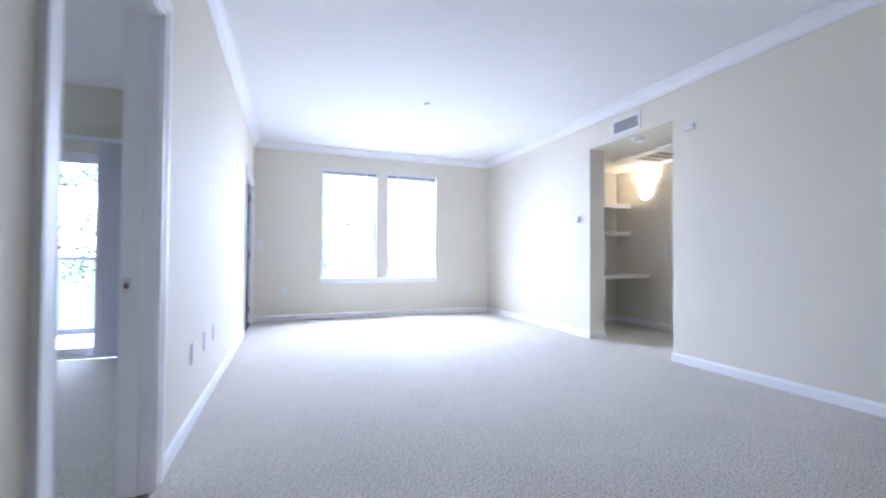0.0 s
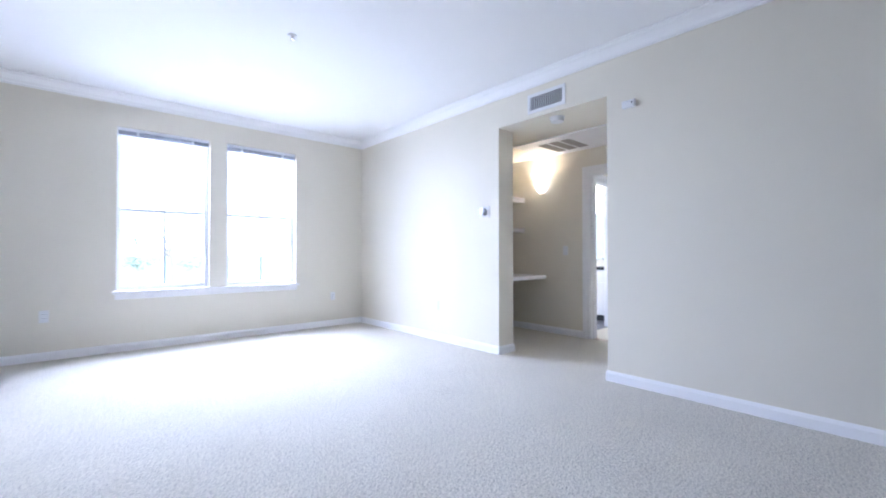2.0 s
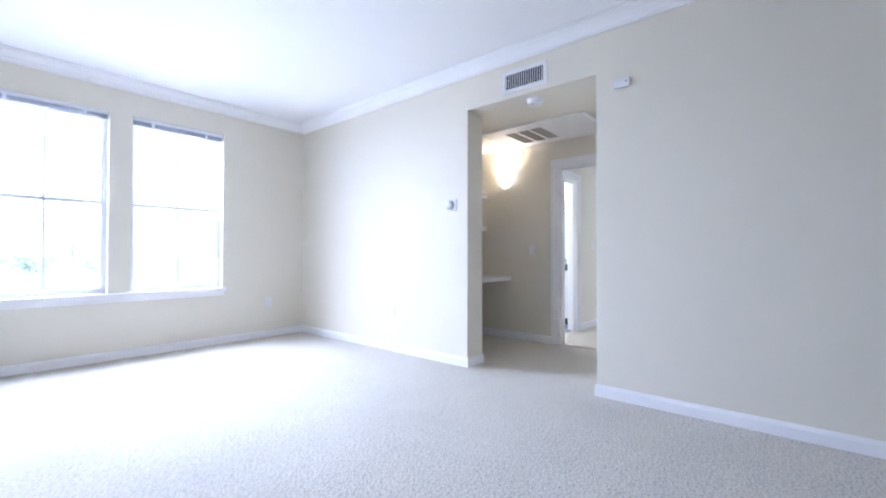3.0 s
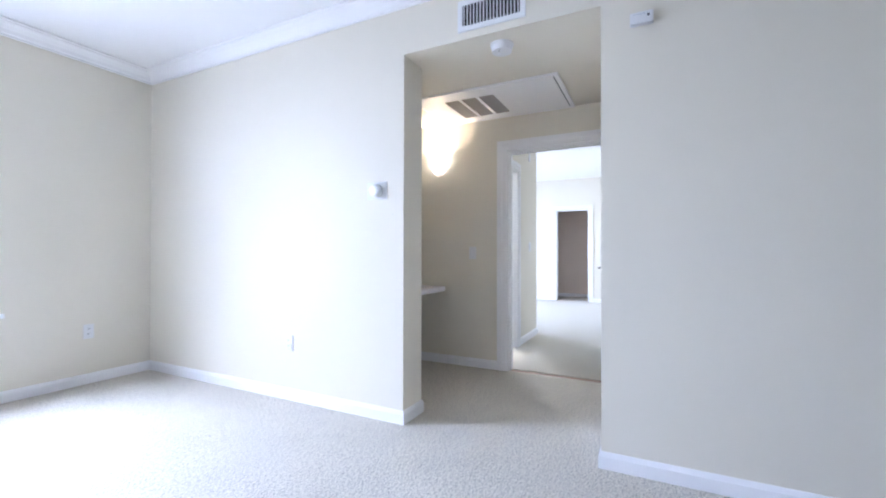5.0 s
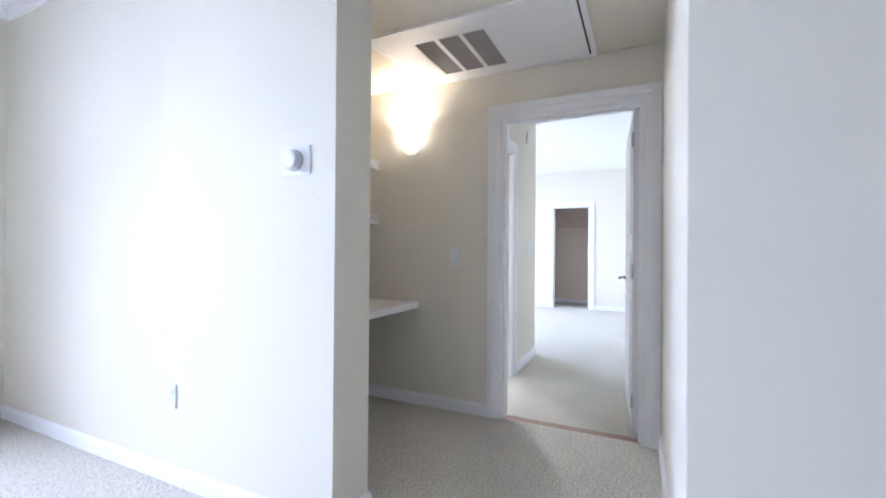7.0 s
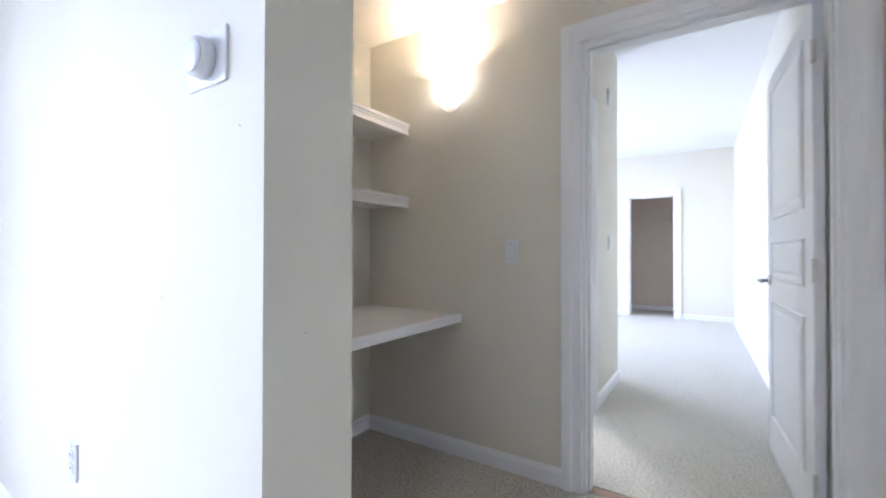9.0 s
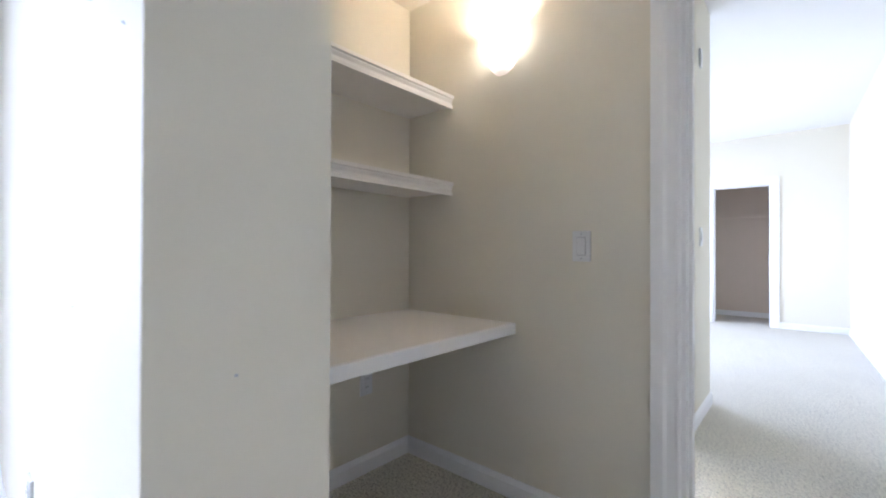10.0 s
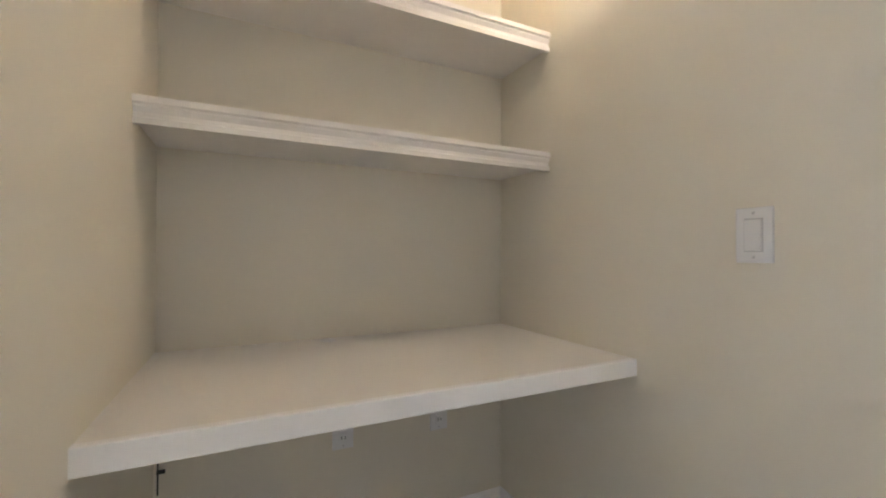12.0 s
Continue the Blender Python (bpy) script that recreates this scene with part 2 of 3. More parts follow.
jamb_bm = prism(((R, O1), (jamb_end, O1), (NICHE, N), (NICHE, W), (R, W)), 0, CEILING)
jamb_me = bpy.data.meshes.new("wall_pier")
jamb_bm.to_mesh(jamb_me)
jamb_bm.free()
bm.from_mesh(jamb_me)
bpy.data.meshes.remove(jamb_me)
structure("wall_east", bm, WALL, "greige painted plaster wall with a wide cased-free opening", "wall")
# unseen closing wall, set far back so less light bounces off it
structure("wall_south", block(L - 0.35, R + 0.12, BACK - 0.12, BACK, 0, CEILING), WALL, "plain greige end wall, added out of view to close the room", "wall")
structure("wall_niche", block(NICHE, A + 0.12, N, N + 0.12, 0, CEILING), WALL, "beige painted back wall of the desk niche", "wall")
bm = bmesh.new()
for y0, y1, z0 in ((O0 - 0.12, D0, 0), (D0, D1, HEAD), (D1, N, 0)):
    box(bm, A, A + 0.12, y0, y1, z0, CEILING)
structure("wall_sconce", bm, WALL, "beige painted alcove wall with a bedroom doorway", "wall")
structure("ceiling", block(L - 0.35, R + 0.12, BACK, W, CEILING, CEILING + 0.1), CEIL, "white painted smooth ceiling", "ceiling")
bm = box(bmesh.new(), R, A, O0, O1, ALCOVE, ALCOVE + 0.1)
box(bm, NICHE - 0.06, A, O1, N, ALCOVE, ALCOVE + 0.1)
structure("ceiling_alcove", bm, WALL, "beige painted lowered alcove ceiling", "ceiling")

# bedroom, bathroom, closet
B0, B1 = 5.43, 6.17
bm = bmesh.new()
for x0, x1, z0 in ((A + 0.12, B0, 0), (B0, B1, HEAD), (B1, CORNER, 0)):
    box(bm, x0, x1, HALL, HALL + 0.12, z0, CEILING)
box(bm, CORNER - 0.12, CORNER, HALL + 0.12, W, 0, CEILING)
structure("wall_hall", bm, WALL, "pale painted hall wall with a bathroom doorway", "wall")
structure("wall_bedroom_south", prism(((A + 0.12, BEDR - 0.12), (FAR + 0.12, BEDR - 0.12), (FAR + 0.12, BEDR_FAR), (FAR, BEDR_FAR), (A + 0.12, BEDR)), 0, CEILING), WALL, "pale painted long bedroom wall", "wall")
C0, C1 = 4.468, 5.178
bm = bmesh.new()
for y0, y1, z0 in ((BEDR_FAR, C0, 0), (C0, C1, HEAD + 0.03), (C1, W, 0)):
    box(bm, FAR, FAR + 0.12, y0, y1, z0, CEILING)
structure("wall_bedroom_east", bm, WALL, "pale painted bedroom wall with a closet opening", "wall")
bm = bmesh.new()
for x0, x1, z0, z1 in ((CORNER - 0.12, 8.0, 0, CEILING), (8.0, 10.4, 0, 0.64), (8.0, 10.4, 2.405, CEILING), (10.4, FAR + 0.12, 0, CEILING)):
    box(bm, x0, x1, W, W + 0.16, z0, z1)
structure("wall_bedroom_north", bm, WALL, "pale painted bedroom wall with a wide window", "wall")
structure("ceiling_bedroom", block(A + 0.12, FAR + 0.12, BEDR, W, CEILING, CEILING + 0.1), CEIL, "white painted bedroom ceiling", "ceiling")
bm = bmesh.new()
box(bm, FAR + 0.12, FAR + 1.1, 3.78, 3.9, 0, 2.5)
box(bm, FAR + 0.12, FAR + 1.1, 5.9, 6.02, 0, 2.5)
box(bm, FAR + 1.0, FAR + 1.1, 3.9, 5.9, 0, 2.5)
box(bm, FAR + 0.12, FAR + 1.1, 3.78, 6.02, 2.5, 2.6)
structure("wall_closet", bm, CLOSET_WARM_LIT, "walk-in closet walls with warm light painted into their beige", "wall")
bm = bmesh.new()
box(bm, A + 0.12, CORNER - 0.12, 6.7, 6.82, 0, CEILING)
structure("wall_bathroom", bm, WALL, "white painted bathroom wall", "wall")

# left room
bm = bmesh.new()
box(bm, -4.2, -3.1, SL, SL + 0.16, 0, CEILING)
box(bm, -3.1, -1.15, SL, SL + 0.16, 1.97, CEILING)
box(bm, -1.15, L - 0.12, SL, SL + 0.16, 0, CEILING)
structure("wall_left_room_north", bm, WALL, "beige painted wall around a sliding balcony door", "wall")
bm = bmesh.new()
box(bm, -4.32, -4.2, 0.2, SL + 0.16, 0, CEILING)
box(bm, -4.2, L - 0.2, 0.2, 0.32, 0, CEILING)
structure("wall_left_room", bm, WALL, "beige painted left room walls", "wall")
structure("ceiling_left_room", block(-4.32, L - 0.12, 0.2, SL + 0.16, 2.61, 2.71), CEIL, "white painted ceiling of the left room", "ceiling")

# ---- floors ----
slope = math.tan(radians(LEAN))
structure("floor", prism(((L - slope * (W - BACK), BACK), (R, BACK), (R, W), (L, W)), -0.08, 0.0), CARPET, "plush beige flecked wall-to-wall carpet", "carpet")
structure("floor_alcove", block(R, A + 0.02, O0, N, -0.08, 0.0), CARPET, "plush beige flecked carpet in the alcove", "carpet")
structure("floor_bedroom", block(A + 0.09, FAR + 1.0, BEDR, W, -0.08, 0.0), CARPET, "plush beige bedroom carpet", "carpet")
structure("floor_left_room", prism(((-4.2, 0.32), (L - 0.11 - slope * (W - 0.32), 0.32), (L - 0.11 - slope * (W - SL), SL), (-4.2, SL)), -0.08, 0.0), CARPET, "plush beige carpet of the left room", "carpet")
structure("floor_bathroom", block(A + 0.12, CORNER - 0.12, HALL + 0.06, 6.7, -0.07, 0.004), TILE, "dark grey bathroom floor", "floor")
structure("door_threshold", block(A + 0.02, A + 0.09, D0, D1, -0.05, -0.004), WOODSTRIP, "worn brown wooden strip between two carpets", "threshold")
structure("door_threshold_left", block(L - 0.11, L, LD0, LD1, -0.05, -0.004), WOODSTRIP, "brown wooden strip in the doorway", "threshold")
structure("door_threshold_balcony", block(L - 0.12, L, BD0, BD1, -0.05, 0.012), RUBBER, "dark threshold before the balcony door", "threshold")

# ---- mouldings ----
BASE = ((0, 0), (0.014, 0), (0.014, 0.062), (0.011, 0.068), (0.009, 0.074), (0.004, 0.084), (0, 0.084))
CROWN = ((0, 0), (0, -0.105), (0.012, -0.105), (0.012, -0.092), (0.022, -0.084), (0.034, -0.062), (0.056, -0.040), (0.078, -0.026), (0.084, -0.014), (0.098, -0.012), (0.098, 0))
CASE = ((0, 0), (0.012, 0), (0.016, 0.007), (0.014, 0.016), (0.015, 0.040), (0.021, 0.052), (0.022, 0.066), (0.022, 0.090), (0, 0.090))


def baseboard(p0, p1, out, c0=0.0, c1=0.0):
    bm = sweep(bmesh.new(), BASE, (*p0, 0), (*p1, 0), (*out, 0), c0, c1)
    return structure("baseboard", bm, TRIM, "white painted wooden baseboard along the carpet", "baseboard")


WEST.append(baseboard((L, BACK), (L, LD0 - 0.09), (1, 0)))
WEST.append(baseboard((L, LD1 + 0.09), (L, BD0 - 0.09), (1, 0)))
baseboard((L, W), (R, W), (0, -1), -1, -1)
baseboard((R, O1), (R, W), (-1, 0), 1, -1)
baseboard((R, O1), (jamb_end, O1), (0, -1), 1, 1)
baseboard((jamb_end, O1), (NICHE, N), (0.9998, -0.0185), 1, -1)
baseboard((NICHE, N), (A, N), (0, -1), -1, -1)
baseboard((A, D1 + 0.09), (A, N), (-1, 0), 0, -1)
baseboard((R, O0), (A, O0), (0, 1), 1, 0)
baseboard((R, BACK), (R, O0), (-1, 0), 0, 1)
baseboard((B1 + 0.09, HALL), (CORNER, HALL), (0, -1), 0, 1)
baseboard((CORNER, HALL), (CORNER, W), (1, 0), 1, 0)
baseboard((A + 0.12, BEDR), (FAR, BEDR_FAR), (-0.034, 0.9994), 0, -1)
baseboard((FAR, BEDR_FAR), (FAR, C0 - 0.09), (-1, 0), -1, 0)
baseboard((FAR, C1 + 0.09), (FAR, W), (-1, 0), 0, -1)
baseboard((FAR + 1.0, 3.9), (FAR + 1.0, 5.9), (-1, 0), -1, -1)
baseboard((-1.15, SL), (L - 0.12, SL), (0, -1))
for p0, p1, out in (((L, BACK), (L, W), (1, 0)), ((L, W), (R, W), (0, -1)), ((R, BACK), (R, W), (-1, 0))):
    c = -1.0
    bm = sweep(bmesh.new(), CROWN, (*p0, CEILING), (*p1, CEILING), (*out, 0), 0 if p0[1] == BACK else c, c)
    ob = structure("crown_moulding", bm, TRIM, "white painted stepped crown moulding", "moulding")
    if out == (1, 0):
        WEST.append(ob)


def casing(name, axis, plane, out, a0, a1, head, label):
    """Door trim on one face of a wall: two legs and a head, mitred. axis: the wall runs along x or y."""
    bm = bmesh.new()

    def at(a, z):
        return (plane, a, z) if axis == "y" else (a, plane, z)

    o = (out, 0, 0) if axis == "y" else (0, out, 0)
    for a, side in ((a0, -1), (a1, 1)):
        ring0, ring1 = [], []
        for d, w in CASE:
            p, q = Vector(at(a + side * w, 0.0)) + Vector(o) * d, Vector(at(a + side * w, head + w)) + Vector(o) * d
            ring0.append(bm.verts.new(p))
            ring1.append(bm.verts.new(q))
        for k in range(len(CASE)):
            j = (k + 1) % len(CASE)
            bm.faces.new((ring0[k], ring0[j], ring1[j], ring1[k]))
        bm.faces.new(ring0)
    ends = []
    for a, side in ((a0, -1), (a1, 1)):
        ends.append([bm.verts.new(Vector(at(a + side * w, head + w)) + Vector(o) * d) for d, w in CASE])
    for k in range(len(CASE)):
        j = (k + 1) % len(CASE)
        bm.faces.new((ends[0][k], ends[0][j], ends[1][j], ends[1][k]))
    structure(name, bm, TRIM, label, "door casing")


def jamb(name, axis, f0, f1, a0, a1, head, stop, label):
    """Door lining inside an opening between the wall faces f0 and f1, with a stop."""
    bm = bmesh.new()

    def put(p0, p1, q0, q1, z0, z1):
        box(bm, p0, p1, q0, q1, z0, z1) if axis == "y" else box(bm, q0, q1, p0, p1, z0, z1)

    t = 0.004
    put(f0 - t, f1 + t, a0 - 0.003, a0 + 0.016, 0, head)
    put(f0 - t, f1 + t, a1 - 0.016, a1 + 0.003, 0, head)
    put(f0 - t, f1 + t, a0 + 0.016, a1 - 0.016, head - 0.016, head + 0.003)
    put(stop, stop + 0.035, a0 + 0.016, a0 + 0.027, 0, head - 0.016)
    put(stop, stop + 0.035, a1 - 0.027, a1 - 0.016, 0, head - 0.016)
    put(stop, stop + 0.035, a0 + 0.027, a1 - 0.027, head - 0.027, head - 0.016)
    structure(name, bm, TRIM, label, "door frame")


casing("trim_bedroom_door", "y", A, -1, D0, D1, HEAD, "white moulded door casing in the alcove")
casing("trim_bedroom_door_back", "y", A + 0.12, 1, D0, D1, HEAD, "white moulded door casing")
jamb("door_frame_bedroom", "y", A, A + 0.12, D0, D1, HEAD, A + 0.03, "white painted door lining")
casing("trim_left_door", "y", L, 1, LD0, LD1, HEAD, "white moulded door casing on the living room wall")
jamb("door_frame_left", "y", L - 0.12, L, LD0, LD1, HEAD, L - 0.08, "white painted door lining with a strike plate")
casing("trim_balcony_door", "y", L, 1, BD0, BD1, HEAD, "white moulded door casing beside the window wall")
jamb("door_frame_balcony", "y", L - 0.12, L, BD0, BD1, HEAD, L - 0.118, "white painted door lining")
casing("trim_bathroom_door", "x", HALL, -1, B0, B1, HEAD, "white moulded door casing in the hall")
jamb("door_frame_bathroom", "x", HALL, HALL + 0.12, B0, B1, HEAD, HALL + 0.03, "white painted door lining")
casing("trim_closet", "y", FAR, -1, C0, C1, HEAD + 0.03, "white moulded closet casing")
jamb("door_frame_closet", "y", FAR, FAR + 0.12, C0, C1, HEAD + 0.03, FAR + 0.05, "white painted closet lining")

# ---- windows ----


def window(name, x0, x1, z0, z1, y):
    w = thing(name, "white vinyl double-hung window with a slim centre bar", "window", ((x0 + x1) / 2, y, z0))
    w["kind"] = "structure"
    h, t = (x1 - x0) / 2, z1 - z0
    mid = 0.88
    bm = bmesh.new()
    for b in ((-h, -h + 0.018, 0, t), (h - 0.018, h, 0, t), (-h + 0.018, h - 0.018, 0, 0.02), (-h + 0.018, h - 0.018, t - 0.02, t)):
        box(bm, b[0], b[1], 0.075, 0.155, b[2], b[3])
    part("window_frame", bm, VINYL, w)
    for n, z_0, z_1, d in (("lower_sash", 0.02, mid + 0.017, 0.085), ("upper_sash", mid - 0.017, t - 0.02, 0.118)):
        bm = bmesh.new()
        a = h - 0.018
        for b in ((-a, -a + 0.026, z_0, z_1), (a - 0.026, a, z_0, z_1), (-a + 0.026, a - 0.026, z_0, z_0 + 0.034), (-a + 0.026, a - 0.026, z_1 - 0.034, z_1)):
            box(bm, b[0], b[1], d, d + 0.03, b[2], b[3])
        s = part(n, bm, VINYL, w)
        p = part("pane", block(-a + 0.026, a - 0.026, d + 0.012, d + 0.017, z_0 + 0.034, z_1 - 0.034), GLASS, s)
        p.visible_shadow = False
        part("glazing_bar", block(-0.009, 0.009, d + 0.004, d + 0.026, z_0 + 0.034, z_1 - 0.034), BAR, s, "grey glazing bar")
    return w


window("window_1", *W1, *WZ, W)
window("window_2", *W2, *WZ, W)
window("window_3", 8.0, 9.2, 0.64, 2.405, W)
window("window_4", 9.2, 10.4, 0.64, 2.405, W)
bm = bmesh.new()
box(bm, 0.738, 2.745, W - 0.045, W, 0.612, 0.642)
box(bm, 0.758, 2.725, W - 0.014, W, 0.555, 0.612)
structure("window_sill", bm, TRIM, "white painted continuous window stool and apron", "sill")
for x0, x1 in (W1, W2):
    structure("window_sill", block(x0, x1, W, W + 0.075, 0.640, 0.646), TRIM, "white painted inner sill board", "sill")


def raised_blind(x0, x1):
    b = thing("window_blind", "white mini blind raised to the window head, slats bunched", "blind", ((x0 + x1) / 2, W + 0.01, WZ[1]), group="raised window blinds")
    h = (x1 - x0) / 2 - 0.008
    part("headrail", block(-h, h, 0.0, 0.045, -0.034, -0.002, 0.003), VINYL, b)
    for k in range(9):
        part("slat", block(-h + 0.005, h - 0.005, 0.006, 0.040, -0.0395 - k * 0.0042, -0.0375 - k * 0.0042), SLAT, b)
    part("bottom_rail", block(-h + 0.004, h - 0.004, 0.008, 0.038, -0.094, -0.078, 0.003), VINYL, b)
    for x in (-0.6 * h, 0.6 * h):
        part("ladder_tape", block(x - 0.012, x + 0.012, 0.002, 0.005, -0.094, -0.034), VINYL, b)


raised_blind(*W1)
raised_blind(*W2)

# ---- doors ----


def leaf(width, height, thick, panels, mat, parent):
    """A moulded panel door leaf in x 0..width, y 0..thick: body, and raised panels on both faces."""
    body = part("door_leaf", block(0, width, 0, thick, 0, height, 0.002), mat, parent)
    s = 0.115
    for z0, z1 in panels:
        for face, sgn in ((0, -1), (thick, 1)):
            bm = bmesh.new()
            y = face
            loops = []
            for inset, rise in ((0.0, 0.0), (0.008, 0.008), (0.018, 0.002), (0.040, 0.001), (0.055, 0.006)):
                yy = y + sgn * rise
                loops.append([bm.verts.new((a, yy, c)) for a, c in ((s + inset, z0 + inset), (width - s - inset, z0 + inset), (width - s - inset, z1 - inset), (s + inset, z1 - inset))])
            for k in range(len(loops) - 1):
                for q in range(4):
                    bm.faces.new((loops[k][q], loops[k][(q + 1) % 4], loops[k + 1][(q + 1) % 4], loops[k + 1][q]))
            bm.faces.new(loops[-1])
            part("panel", bm, mat, body)
    return body


def lever(parent, x, y, z, side, way):
    h = part("door_handle", disc(bmesh.new(), 0.028, 0.026, 0, 0.009, 28, pose(x, y, z, 90 * -side, 0, 0)), METAL, parent, "satin nickel lever handle", True)
    bm = bmesh.new()
    disc(bm, 0.010, 0.010, 0.008, 0.05, 20, pose(x, y, z, 90 * -side, 0, 0))
    bmesh.ops.create_cone(bm, cap_ends=True, segments=16, radius1=0.011, radius2=0.008, depth=0.11, matrix=pose(x + way * 0.045, y + side * 0.05, z, 0, 90, 0))
    part("lever", bm, METAL, h, "", True)


PANELS = ((0.20, 0.82), (0.93, 1.13), (1.24, 1.92))
d = thing("door_bedroom", "white painted three-panel interior door, standing open", "door", (A + 0.132, 3.556, 0.012), 4.2)
leaf(0.86, 2.005, 0.035, PANELS, DOORP, d)
lever(d, 0.80, 0.035, 0.92, 1, -1)
lever(d, 0.80, 0.0, 0.92, -1, -1)
for z in (0.2, 1.0, 1.82):
    part("hinge", disc(bmesh.new(), 0.007, 0.007, -0.045, 0.045, 12, pose(-0.006, 0.034, z)), METAL, d)
d = thing("door_balcony", "closed dark grey door in a white frame", "door", (L - 0.072, BD1 - 0.02, 0.014), -90)
leaf(BD1 - BD0 - 0.04, 2.0, 0.04, PANELS, DARKDOOR, d)
for z in (0.2, 1.0, 1.82):
    part("hinge", disc(bmesh.new(), 0.009, 0.009, -0.05, 0.05, 12, pose(-0.002, 0.048, z)), METAL, d)

# ---- alcove ----


def moulded_shelf(z):
    s = thing("wall_shelf", "white painted shelf with a moulded front edge across the niche", "shelf", (NICHE, N, z), group="niche shelves")
    w = A - NICHE
    part("board", block(-0.008, w - 0.001, -0.288, -0.001, -0.050, -0.004), SHELF, s)
    edge = ((0, 0), (0.020, 0), (0.020, -0.015), (0.013, -0.019), (0.013, -0.024), (0.007, -0.036), (0.009, -0.046), (0.014, -0.050), (0.014, -0.064), (0, -0.064))
    part("front_moulding", sweep(bmesh.new(), edge, (-0.008, -0.288, 0), (w - 0.001, -0.288, 0), (0, -1, 0)), SHELF, s)
    return s


moulded_shelf(1.823)
moulded_shelf(1.400)
desk = thing("built_in_desk", "off-white painted built-in desk top spanning the niche", "desk", (NICHE, N, 0.756))
part("desk_top", block(-0.015, A - NICHE - 0.001, -0.640, -0.001, -0.030, -0.001), SHELF, desk)
part("front_edge", block(-0.015, A - NICHE - 0.001, -0.660, -0.640, -0.046, 0.0, 0.003), TRIM, desk, "white painted front edge")


def wall_plate(name, at, turn, label, category, kind, group=""):
    """A plate on a wall, 70 x 115 mm, facing its own -y."""
    p = thing(name, label, category, at, turn, group)
    part("plate", block(-0.036, 0.036, -0.007, 0.001, -0.059, 0.059, 0.003), PLASTIC, p)
    if kind == "rocker":
        part("rocker_frame", block(-0.0185, 0.0185, -0.0078, -0.006, -0.036, 0.036), SEAM, p)
        part("rocker", block(-0.0165, 0.0165, -0.012, -0.006, -0.033, 0.033, 0.002), PLASTIC, p)
    if kind == "outlet":
        for z in (-0.02, 0.02):
            r = part("socket", block(-0.015, 0.015, -0.010, -0.006, z - 0.014, z + 0.014, 0.003), PLASTIC, p)
            for x in (-0.006, 0.006):
                part("slot", block(x - 0.0012, x + 0.0012, -0.0104, -0.0098, z - 0.004, z + 0.006), DARK, r)
    for z in (-0.047, 0.047):
        part("screw", disc(bmesh.new(), 0.003, 0.003, 0, 0.0015, 10, pose(0, -0.007, z, 90, 0, 0)), SEAM, p)
    return p


wall_plate("light_switch", (A, 4.740, 1.085), -90, "white rocker light switch on the beige wall", "light switch", "rocker")
wall_plate("light_switch", (-0.145, W, 1.15), 0, "white rocker light switch beside the balcony door", "light switch", "rocker")
for x in (0.215, 3.262):
    wall_plate("wall_outlet", (x, W, 0.43), 0, "white wall outlet under the windows", "outlet", "outlet", "wall outlets")
wall_plate("wall_outlet", (R, 5.60, 0.418), -90, "white wall outlet above the baseboard", "outlet", "outlet", "wall outlets")
WEST.append(wall_plate("wall_outlet", (L, 3.25, 0.42), 90, "white wall outlet near the doorway", "outlet", "outlet", "wall outlets"))
for y in (3.63, 3.985):
    WEST.append(wall_plate("wall_plate", (L, y, 0.42), 90, "white blank communications wall plate", "wall plate", "blank", "wall plates"))
for x in (4.535, 4.901):
    wall_plate("wall_outlet", (x, N, 0.43), 0, "white wall outlet under the desk", "outlet", "outlet", "wall outlets")
wall_plate("light_switch", (6.725, HALL, 1.163), 0, "white hall light switch", "light switch", "rocker")

sconce = thing("wall_sconce", "lit frosted white glass half-bowl wall sconce", "wall lamp", (A, 5.099, 1.846), 90)
out = [(0.0, 0.0), (0.020, 0.002), (0.036, 0.010), (0.053, 0.027), (0.069, 0.052), (0.082, 0.085), (0.091, 0.120), (0.097, 0.155), (0.100, 0.190)]
bm = lathe(bmesh.new(), out + [(r - 0.004 if r > 0.01 else 0.0, z + 0.004) for r, z in out[::-1]], 28, 0, math.pi)
part("shade", bm, SHADE, sconce, "glowing frosted glass bowl", True)
part("finial", disc(bmesh.new(), 0.004, 0.003, 0.0, 0.008, 12, pose(-0.082, 0.046, 0.158, 0, 0, 150) @ pose(0, 0, 0, 0, 90, 0)), DARK, sconce, "small dark fixing screw")
part("wall_bracket", block(-0.05, 0.05, -0.0, 0.012, 0.05, 0.17, 0.003), PLASTIC, sconce)
part("bulb", lathe(bmesh.new(), [(0, 0.10), (0.014, 0.105), (0.02, 0.14), (0.027, 0.165), (0.02, 0.19), (0, 0.2)], 16), BULB, sconce, "lit bulb", True).location = (0, 0.060, -0.08)
lamp = new("sconce_light", bpy.data.lights.new("sconce_light", "POINT"))
lamp.data.energy, lamp.data.color, lamp.data.shadow_soft_size = 2.2, (1.0, 0.81, 0.58), 0.03
lamp.location = (A - 0.066, 5.099, 1.985)

th = thing("thermostat", "round white thermostat on a square white plate", "thermostat", (R, 4.816, 1.492), -90)
part("plate", block(-0.078, 0.078, -0.006, 0.001, -0.058, 0.058, 0.003), PLASTIC, th)
bm = disc(bmesh.new(), 0.044, 0.042, 0.005, 0.032, 40, pose(0, 0, 0, 90, 0, 0))
part("dial", bm, PLASTIC, th, "", True)
part("dial_face", disc(bmesh.new(), 0.034, 0.030, 0.032, 0.036, 40, pose(0, 0, 0, 90, 0, 0)), VINYL, th, "", True)

